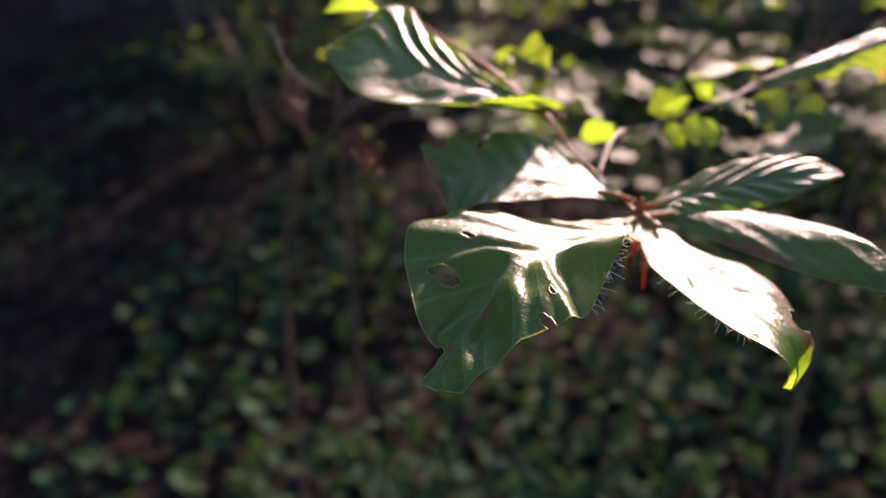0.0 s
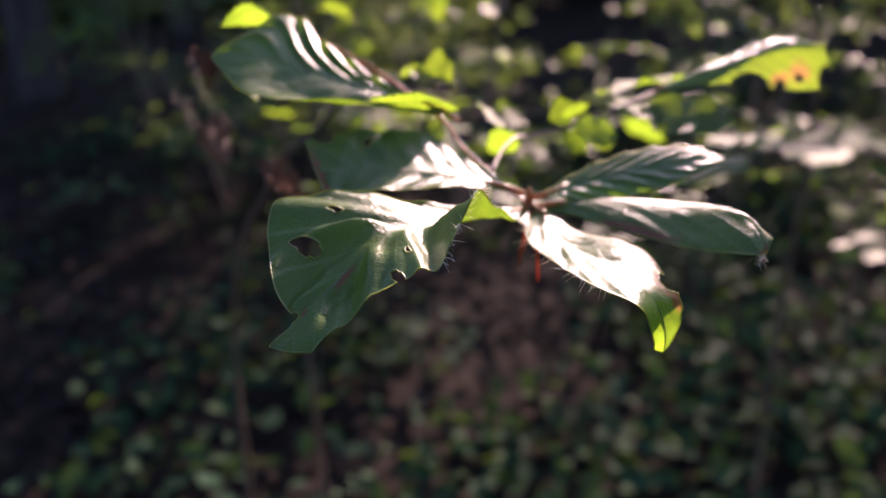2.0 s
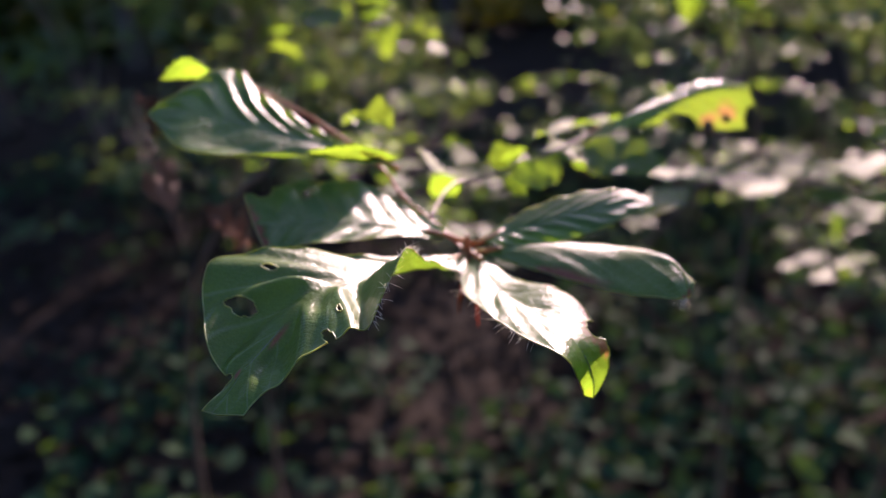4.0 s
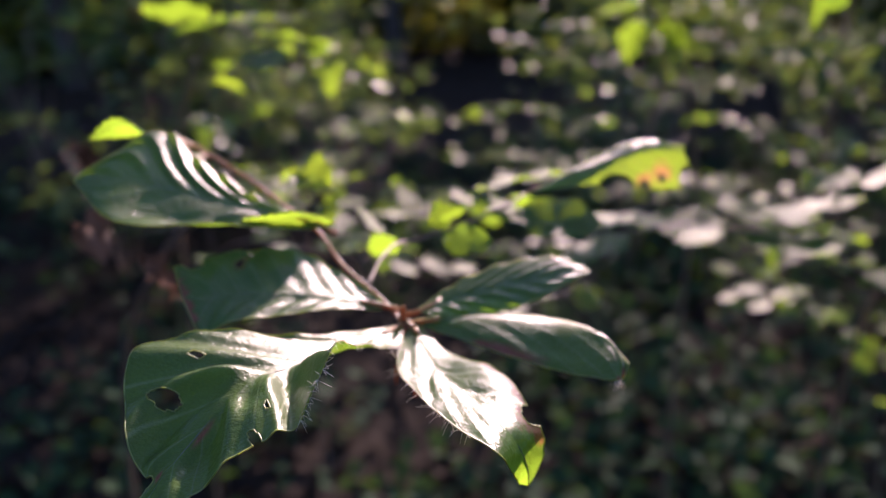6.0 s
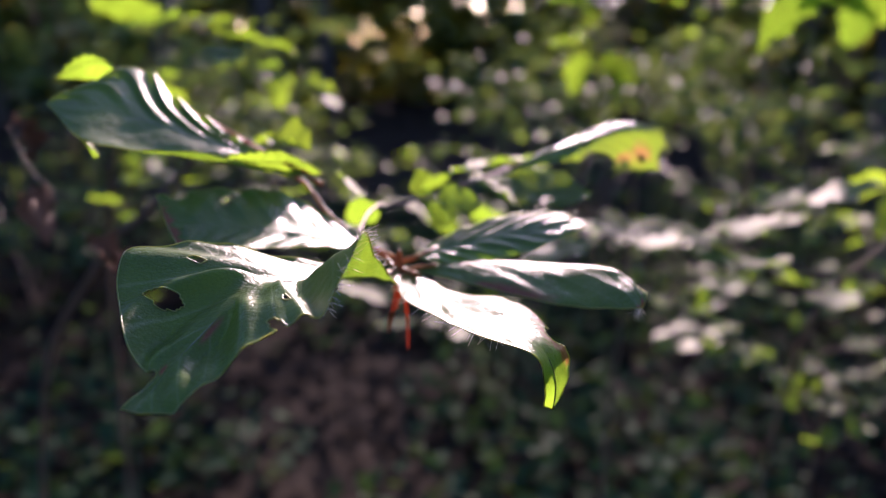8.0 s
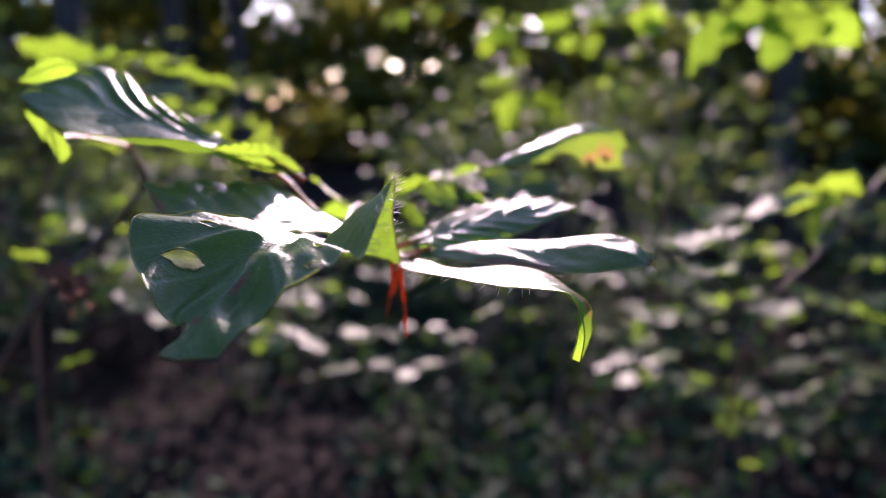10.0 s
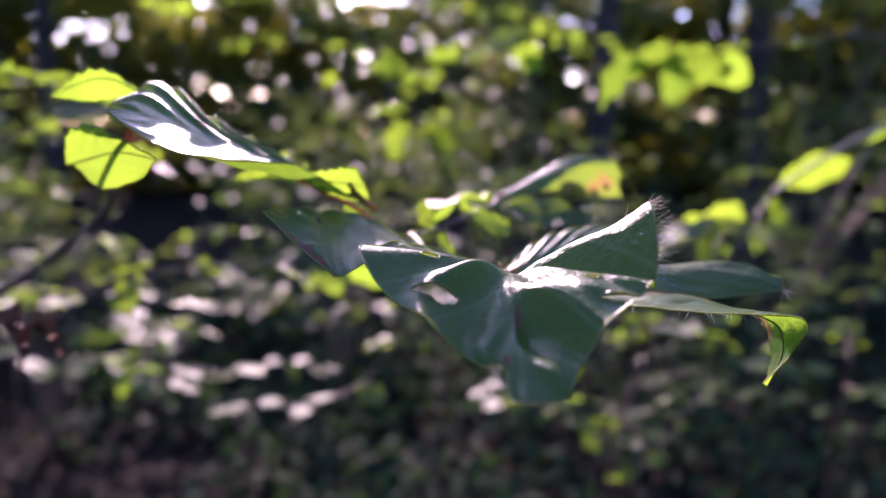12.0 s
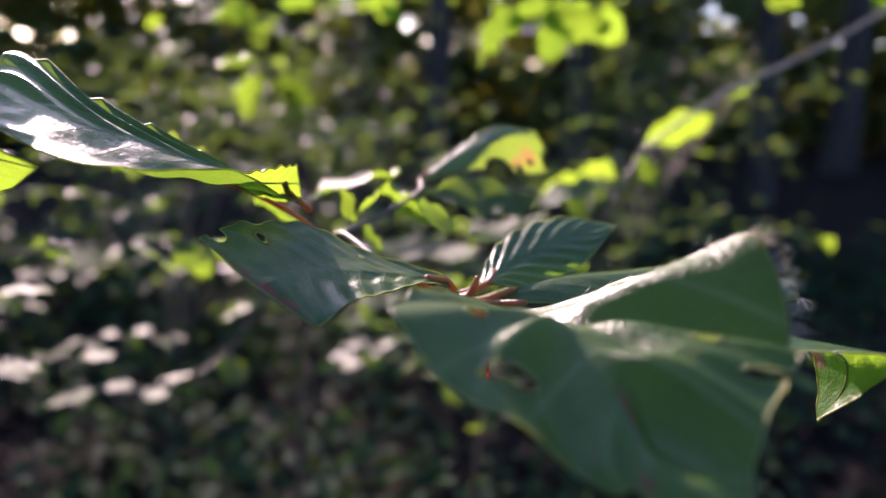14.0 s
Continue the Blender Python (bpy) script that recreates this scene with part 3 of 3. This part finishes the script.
# small leaves round the base of the broad one
HEROES.append(hero_leaf(near,
    [(-43, 8, 26.5), (-37, 12, 25.3), (-30.5, 17, 24.3), (-25, 24, 23)], [(-43, 9, 26), (-36, 17, 22), (-28.5, 24, 19.5), (-22.5, 30, 19.2)], [(-43, 7, 27), (-38.5, 6.5, 28), (-34, 7, 28.4), (-30, 11, 28.2)],
    "small translucent yellow-green leaf beside the broad one", [(-26, 25, 20), (-28, 23, 22), (-30.5, 17, 24.3)], material=LEAF_LIT, placed=True, nu=40, nv=12, veins=6, pleat=0.4, arch=0.5, seed=21))
HEROES.append(hero_leaf(near,
    [(-95, 46, 28), (-89, 29, 30), (-81, 12, 32), (-73, -2, 31)], [(-1, 0, 0), (-3, 0, -7), (-4, 0, -6), (0, 0, 0)], [(1, 0, 0), (4, 0, 6), (4, 0, 5), (0, 0, 0)],
    "translucent yellow-green leaf lit from behind", [(-92, 112, 23), (-98, 80, 28), (-95, 46, 28)], material=LEAF_LIT, nu=48, nv=14, veins=7, pleat=0.5, arch=0.6, seed=24))
HEROES.append(hero_leaf(near,
    [(-75, 31, 44), (-83, 36, 48.5), (-90, 38, 48), (-97, 35, 44)], [(0, 0, 0), (-3, 0, 1.5), (-3, 0, 1.5), (0, 0, 0)], [(0, 0, 0), (4, 0, -4.5), (4, 0, -4.5), (0, 0, 0)],
    "arched yellow-green leaf behind the broad one", [(-84, 80, 33), (-78, 50, 42), (-75, 31, 44)], material=LEAF_LIT, nu=48, nv=14, veins=7, pleat=0.5, arch=0.6, seed=27))
# the leaf with the browned end, hanging from the rear shoot
HEROES.append(hero_leaf(near,
    [(34, 82, 14), (50, 88, 20), (64, 92, 23), (78, 97, 26), (90, 99, 25)],
    [(-1, 0.5, 0), (-5, 1.5, -1), (-7.5, 0, 1), (-6.5, -0.5, 2), (-0.5, 1, 1)],
    [(1, -0.5, 0), (5, -1.5, -4), (7, -2, -7.5), (9, -2, -13), (8, 2, -12)],
    "bright translucent green leaf with a scorched orange-brown end", [(34, 82, 14), (38, 84, 16)], material=LEAF_LIT, nu=64, nv=18, veins=8, pleat=0.4, arch=0.6, seed=31,
    holes=((0.52, 1.0, 0.11, 0.42), (0.69, 1.0, 0.03, 0.22), (0.80, 0.76, 0.022, 0.10), (0.98, 1.0, 0.08, 0.5)), scorched=((0.69, 0.82, 0.055, 0.28), (0.81, 0.60, 0.065, 0.27), (0.94, 0.85, 0.03, 0.2))))
for leaf in HEROES:
    to_plant(leaf, near)

# further back leaves of the same sapling
for at, way, size, tilt, shape in (((-14, 50, 8), (-6, 12, 5), .018, 40, 0), ((-9, 58, 6), (-6, 8, -4), .016, 50, 2), ((2, 60, 9), (10, 6, 3), .014, -45, 3), ((4, 62, 6), (9, 2, -8), .013, 40, 0),
                                   ((0, 62, 9), (9, 14, 2), .015, 70, 3), ((8, 36, 12), (12, 6, -2), .017, 40, 0), ((10, 112, 6), (28, 12, 5), .042, -12, 0), ((20, 64, 13), (16, 20, -3), .030, 25, 2), ((26, 68, 13), (20, -8, -3), .034, 20, 3), ((-30, 66, 20), (-12, 6, 3), .026, -15, 4)):
    put_leaf(near, JOINT + Vector(at) * MM, way, size, tilt, kind=shape)


for at, way, size, tilt, shape in (((-166, 155, -6), (-6, 4, -30), .026, 20, 1), ((-150, 106, -2), (4, 14, -30), .018, -60, 4), ((-178, 160, 22), (10, 10, -26), .024, 70, 1), ((-136, 120, -22), (10, 4, -8), .026, 30, 4), ((-120, 100, -24), (12, 8, -6), .020, 30, 1)):
    dead = put_leaf(near, JOINT + Vector(at) * MM, way, size, tilt, "withered red-brown leaf hanging from the shoot", shape)
    dead.data = DEAD_LEAVES[shape]


# ---- saplings behind ----
def sapling(foot, line, label, r=4.0, thin=1.0):
    plant = thing("beech_sapling", label, "sapling", (foot[0], foot[1], ground_height(*foot) - 0.02), "young beeches behind")
    bm = bmesh.new()
    base = Vector(plant.location)
    tube(bm, [Vector((0, 0, 0))] + [Vector(p) - base for p in line], r * MM, thin * MM, 8, 6, 0.25)
    part("stem", bm, TWIG, plant, "slender brown stem")
    return plant


right = sapling((0.36, 0.62), [(.355, .58, .4), (.325, .48, .72), (.295, .37, .87), (.301, .311, .931), (.356, .318, .993)],
                "young beech with a pale bare twig and glossy leaves", 2.4, 1.3)
bm = bmesh.new()
tube(bm, [Vector(p) - right.location for p in ((.356, .318, .993), (.386, .306, 1.017), (.441, .305, 1.042), (.522, .300, 1.07), (.622, .289, 1.116))], 1.7 * MM, 1.2 * MM, 8, 8, 0.3)
part("twig", bm, PALE_TWIG, right, "pale bare cream-coloured twig")
spray(right, [(.522, .300, 1.07), (.42, .285, 1.105), (.34, .28, 1.10), (.27, .295, 1.09), (.246, .325, 1.084)], 4, .04, .1, 16, shapes=(0, 3))
for at, way, size, tilt in (((.250, .322, 1.087), (-49, 16, -25), .052, 45), ((.246, .318, 1.084), (46, -38, 6), .052, -48), ((.262, .304, 1.088), (-30, 34, 2), .038, 40), ((.275, .296, 1.090), (40, 16, -12), .040, -40), ((.26, .305, 1.088), (10, 20, -22), .036, 30),
                            ((.329, .348, .970), (-24, 10, -8), .042, 45), ((.329, .348, .970), (-8, -4, -20), .042, 25), ((.352, .338, .968), (-14, 10, 6), .036, 45), ((.356, .33, .99), (12, -12, -14), .032, -40),
                            ((.425, .306, 1.018), (-36, 36, -18), .062, 40), ((.43, .30, 1.03), (-14, -22, 10), .036, 30)):
    put_leaf(right, at, way, size, tilt)
spray(right, [(.295, .37, .87), (.2, .28, .93), (.13, .235, .955), (.09, .225, .955)], 7, .055, .12, 19, shapes=(0, 3))
spray(right, [(.295, .37, .87), (.2, .32, .93), (.2, .30, .95), (.235, .295, .963)], 6, .055, .12, 19, shapes=(0, 3))
spray(right, [(.301, .311, .931), (.32, .335, .95), (.345, .345, .968)], 1, .03)
spray(right, [(.622, .289, 1.116), (.68, .30, 1.12), (.74, .33, 1.11)], 6, .06, .3, 55)

far_bunch = sapling((0.25, 0.85), [(.25, .83, .5), (.24, .74, .85), (.20, .66, 1.0), (.14, .64, 1.09), (.09, .66, 1.16)], "young beech with yellow-green leaves against the light")
spray(far_bunch, [(.20, .66, 1.0), (.18, .63, 1.03), (.16, .63, 1.05), (.155, .63, 1.08)], 2, .03)
for at, way, size, tilt in (((.158, .63, 1.078), (-14, 12, 26), .052, 40), ((.160, .632, 1.05), (-12, 10, -26), .050, 25), ((.160, .63, 1.042), (42, -18, -10), .052, -45), ((.176, .615, 1.036), (16, -10, -26), .044, -30),
                            ((.16, .63, 1.06), (-40, 14, 8), .044, 15), ((.15, .64, 1.09), (-30, -10, 14), .05, 20)):
    put_leaf(far_bunch, at, way, size, tilt)
spray(far_bunch, [(.14, .64, 1.09), (.22, .62, 1.12), (.30, .66, 1.13)], 7, .06, .4, 55)
spray(far_bunch, [(.22, .70, .92), (.12, .62, .79), (.04, .59, .765), (-.02, .60, .77)], 7, .045, .12, 19, shapes=(0, 3))
spray(far_bunch, [(.24, .74, .85), (.32, .70, .83), (.40, .70, .80)], 9, .045, .12, 19, shapes=(0, 3))

left_back = sapling((-0.42, 0.78), [(-.41, .76, .5), (-.36, .66, .85), (-.27, .52, 1.0), (-.2, .43, 1.06)], "young beech with glossy leaves in flat layers")
spray(left_back, [(-.27, .52, 1.0), (-.2, .5, 1.03), (-.14, .5, 1.03), (-.09, .49, 1.01)], 8, .036, .3, 45)
spray(left_back, [(-.36, .66, .85), (-.26, .52, .93), (-.16, .44, .92), (-.08, .4, .915)], 11, .045, .12, 19, shapes=(0, 3))
spray(left_back, [(-.38, .7, .72), (-.26, .56, .84), (-.14, .5, .85), (-.02, .5, .83)], 7, .045, .12, 19, shapes=(0, 3))
spray(left_back, [(-.16, .44, .92), (-.08, .37, .945), (-.02, .32, .955), (.03, .31, .955)], 7, .042, .4, 55)
spray(left_back, [(-.2, .43, 1.06), (-.17, .36, 1.07), (-.12, .3, 1.05)], 6, .055, .12, 19, shapes=(0, 3))

toward_light = sapling((1.25, 3.4), [(1.22, 3.35, .6), (1.1, 3.25, 1.2), (.9, 3.1, 1.6), (.6, 3.0, 1.85), (.3, 2.95, 1.98)], "young beech glowing yellow-green against the sun", 9.0, 3.0)
for line, count in (([(1.1, 3.25, 1.2), (.7, 2.95, 1.34), (.4, 2.85, 1.38), (.1, 2.8, 1.36)], 15), ([(.9, 3.1, 1.6), (1.0, 2.9, 1.52), (1.25, 2.85, 1.5), (1.5, 2.9, 1.46)], 14), ([(.6, 3.0, 1.85), (.35, 2.9, 1.6), (.1, 2.9, 1.52), (-.15, 2.9, 1.48)], 14),
                    ([(1.1, 3.25, 1.2), (1.3, 3.0, 1.36), (1.6, 2.9, 1.42), (1.9, 2.9, 1.4)], 14), ([(1.15, 3.3, 1.0), (.9, 2.9, 1.22), (.7, 2.75, 1.26), (.45, 2.7, 1.24)], 12), ([(.6, 3.0, 1.85), (.8, 2.9, 1.72), (1.0, 2.85, 1.68), (1.2, 2.9, 1.62)], 12)):
    spray(toward_light, line, count, .075, .5, 65, .003)

low_right = sapling((0.62, 0.95), [(.6, .93, .3), (.56, .85, .55), (.5, .75, .68)], "low young beech with glossy leaves")
spray(low_right, [(.56, .85, .55), (.46, .8, .64), (.36, .76, .72), (.26, .68, .77)], 11, .045, .12, 19, shapes=(0, 3))
spray(low_right, [(.58, .88, .45), (.50, .87, .6), (.40, .86, .667), (.33, .84, .67)], 10, .045, .12, 19, shapes=(0, 3))
spray(low_right, [(.5, .75, .68), (.6, .66, .74), (.68, .62, .74)], 10, .045, .12, 19, shapes=(0, 3))
spray(low_right, [(.58, .88, .45), (.72, .9, .58), (.84, .98, .6)], 10, .045, .12, 19, shapes=(0, 3))


# ---- low young beeches whose leaf layers catch the sun ----
def layered(x, y, low, high, sprays, size, seed):
    rng = random.Random(seed)
    lean = Vector((rng.uniform(-.08, .08), rng.uniform(-.10, 0), 0))
    plant = sapling((x, y), [Vector((x, y, low * .5)) + lean * .4, Vector((x, y, low)) + lean, Vector((x, y, high)) + lean * 2],
                    "low young beech with sunlit leaves in flat layers", 1.9, 0.9)
    for k in range(sprays):
        z = low + (high - low) * (k + 0.5) / sprays
        root = Vector((x, y, z)) + lean * (1 + (z - low) / (high - low))
        turn, reach = k * 2.4 + rng.uniform(-.5, .5), rng.uniform(.16, .30)
        out = Vector((math.cos(turn), math.sin(turn), 0)) * reach
        spray(plant, [root, root + out * .35 + Vector((0, 0, .02)), root + out * .7 + Vector((0, 0, .025)), root + out + Vector((0, 0, .01))], 9, size * rng.uniform(.85, 1.15), .16, 22, shapes=(0, 3, 0, 3, 1))


for k, (x, y, low, high, sprays) in enumerate(((-.30, .98, .70, .86, 3), (-.05, 1.20, .58, .76, 3), (-.62, 1.25, .72, .95, 4), (-.25, 1.55, .60, .85, 5), (.68, 1.10, .45, .74, 6),
                                               (.92, 1.35, .50, .86, 7), (.55, 1.55, .45, .80, 7), (1.25, 1.45, .55, .95, 7), (.25, 1.75, .55, .85, 6), (1.05, .95, .50, .80, 6))):
    layered(x, y, low, high, sprays, .045, 300 + k)


# ---- undergrowth, shrubs and trees ----
def foliage(rng, centres, count, size, flat=0.35):
    """Clumps of single leaves, each a bent pair of faces, in uneven layers."""
    verts, faces = [], []
    for c, spread in centres:
        for _ in range(count):
            p = Vector(c) + Vector((rng.gauss(0, spread), rng.gauss(0, spread), rng.gauss(0, spread * 0.35)))
            if p.z < 0.04:
                continue
            turn, s = rng.uniform(0, math.tau), size * rng.uniform(.6, 1.25)
            way = Vector((math.cos(turn), math.sin(turn), rng.uniform(-flat, flat) - .15))
            side = way.cross(Vector((rng.uniform(-flat, flat), rng.uniform(-flat, flat), 1))).normalized()
            up = side.cross(way).normalized()
            k = len(verts)
            verts += [tuple(p + (side * a + way * b + up * h) * s) for a, b, h in ((0, -.5, 0), (.32, -.08, .1), (.24, .24, .08), (0, .5, -.1), (-.24, .24, .08), (-.32, -.08, .1))]
            faces += [(k, k + 1, k + 2, k + 3), (k, k + 3, k + 4, k + 5)]
    return verts, faces


def shrub(x, y, height, width, clumps, per, size, seed, label):
    rng = random.Random(seed)
    z0 = ground_height(x, y) - 0.02
    plant = thing("shrub", label, "shrub", (x, y, z0), "forest undergrowth")
    ends = []
    for _ in range(5):
        a, r = rng.uniform(0, math.tau), width * rng.uniform(.3, .8)
        tip = Vector((r * math.cos(a), r * math.sin(a), height * rng.uniform(.6, 1)))
        bm = bmesh.new()
        tube(bm, [(0, 0, 0), tip * .3 + Vector((0, 0, height * .15)), tip * .7 + Vector((0, 0, height * .1)), tip], .006 * height, .002, 6, 4)
        part("stem", bm, TWIG, plant)
        ends.append(tip)
    centres = []
    for _ in range(clumps):
        tip = rng.choice(ends)
        f = rng.uniform(.35, 1.05)
        centres.append((tip * f + Vector((rng.gauss(0, width * .25), rng.gauss(0, width * .25), rng.gauss(0, height * .08))), width * rng.uniform(.10, .2)))
    verts, faces = foliage(rng, centres, per, size)
    tagged(raw("foliage", verts, faces, SHRUB_LEAF, plant), kind="stuff")


rng = random.Random(12)
for x, y, h, w in ((-.95, 3.1, 1.2, .8), (-1.7, 3.5, 1.4, .9), (-.5, 2.5, 1.15, .7), (.45, 2.7, 1.25, .7), (1.2, 2.9, 1.4, .8), (-1.5, 2.6, .9, .8), (2.1, 2.3, 1.4, .8), (.3, 3.9, .8, .9),
                   (-1.0, 4.0, 1.4, 1.0), (1.8, 4.0, 1.5, 1.1), (3.2, 3.4, 1.8, 1.1), (-2.8, 4.2, 1.7, 1.1), (.6, 5.4, 1.6, 1.2), (2.8, 5.6, 2.0, 1.3), (4.6, 4.6, 2.2, 1.4)):
    shrub(x, y, h, w, 16 if y > 3 else 14, 22, .07 if y < 3 else .09, rng.randrange(9999), "leafy undergrowth in layers of green leaves")


def tree(x, y, height, girth, crown_from, crown_wide, clumps, per, size, seed, label, lean=(0, 0)):
    rng = random.Random(seed)
    z0 = ground_height(x, y) - 0.05
    plant = thing("tree", label, "tree", (x, y, z0), "forest trees")
    bm = bmesh.new()
    tube(bm, [(0, 0, 0), (lean[0] * .2, lean[1] * .2, height * .12), (lean[0] * .5, lean[1] * .5, height * .5), (lean[0], lean[1], height)], girth, girth * .25, 14, 8)
    part("trunk", bm, BARK, plant, "dark rough-barked trunk")
    ends = []
    for _ in range(9):
        a, z = rng.uniform(0, math.tau), rng.uniform(crown_from, height * .95)
        root = Vector((lean[0] * z / height, lean[1] * z / height, z))
        tip = root + Vector((crown_wide * math.cos(a), crown_wide * math.sin(a), crown_wide * rng.uniform(.0, .5))) * rng.uniform(.6, 1)
        bm = bmesh.new()
        tube(bm, [root, root.lerp(tip, .5) + Vector((0, 0, .1 * crown_wide)), tip], girth * .28, girth * .06, 7, 5)
        part("limb", bm, BARK, plant)
        ends.append((root, tip))
    centres = []
    for _ in range(clumps):
        root, tip = rng.choice(ends)
        centres.append((root.lerp(tip, rng.uniform(.35, 1.1)) + Vector((rng.gauss(0, .2), rng.gauss(0, .2), rng.gauss(0, .2))) * crown_wide, crown_wide * rng.uniform(.07, .16)))
    verts, faces = foliage(rng, centres, per, size, .6)
    tagged(raw("crown", verts, faces, SHRUB_LEAF, plant), kind="stuff")


for k, (x, y, h, g, c, w) in enumerate(((-2.3, 6.5, 9, .16, 3.2, 2.2), (-2.0, 8.8, 10, .15, 3.2, 2.0), (-4.2, 5.0, 9, .2, 2.5, 2.4), (3.9, 7.0, 9, .16, 2.2, 2.6), (6.2, 7.5, 10, .2, 2.0, 2.8),
                                        (5.5, 4.2, 8, .14, 1.6, 2.3), (-5.5, 9.5, 11, .2, 2.6, 2.8), (8.5, 5.5, 10, .22, 2.0, 2.8), (-1.7, 11.5, 10, .17, 2.6, 2.0), (5.4, 12.0, 11, .2, 1.6, 3.0), (-2.6, 13, 11, .2, 1.8, 3.0),
                                        (8.5, 11, 11, .2, 1.6, 3.2), (-8, 6, 10, .22, 2.2, 3.0), (-9, 0, 10, .2, 2.2, 3.2), (9, -0.5, 10, .2, 2.2, 3.2),
                                        # Unseen trees, added behind and beside the camera to keep sky light off leaves.
                                        (-3.4, -3.0, 8, .18, 2.0, 3.0), (0.6, -4.4, 9, .2, 1.8, 3.4), (4.2, -2.6, 8, .17, 2.2, 3.0), (-6.5, -6.5, 10, .2, 1.8, 3.4), (5.5, -7.0, 10, .2, 1.8, 3.4), (-5.0, 1.2, 8, .17, 2.4, 2.6))):
    tree(x, y, h, g, c, w, 60, 38, .16, 100 + k, "forest tree with a dark trunk and leafy crown", (rng.uniform(-.3, .3), rng.uniform(-.3, .3)))


def far_wood():
    """The wood's edge all round, as clumps of leaves from the ground up."""
    rng = random.Random(77)
    centres = []
    for _ in range(6000):
        a = rng.uniform(0, math.tau)
        r = rng.uniform(13, 18)
        top = 3.2 + 5.5 * abs(noise.noise(Vector((math.cos(a) * 4, math.sin(a) * 4, 2.0))))
        away = abs(math.degrees((a - SUN_AZIMUTH + math.pi) % math.tau - math.pi))
        top = min(top, 3.5 + max(0.0, away - 7) * 0.35) if away < 150 else top * 0.6
        centres.append(((r * math.sin(a), r * math.cos(a), .1 + (top - .1) * rng.random() ** 1.25), .45))
    verts, faces = foliage(rng, centres, 26, .34, .7)
    tagged(raw("distant_wood", verts, faces, FAR_LEAF), "distant leafy wood closing the view all round", "woods", kind="stuff")


far_wood()
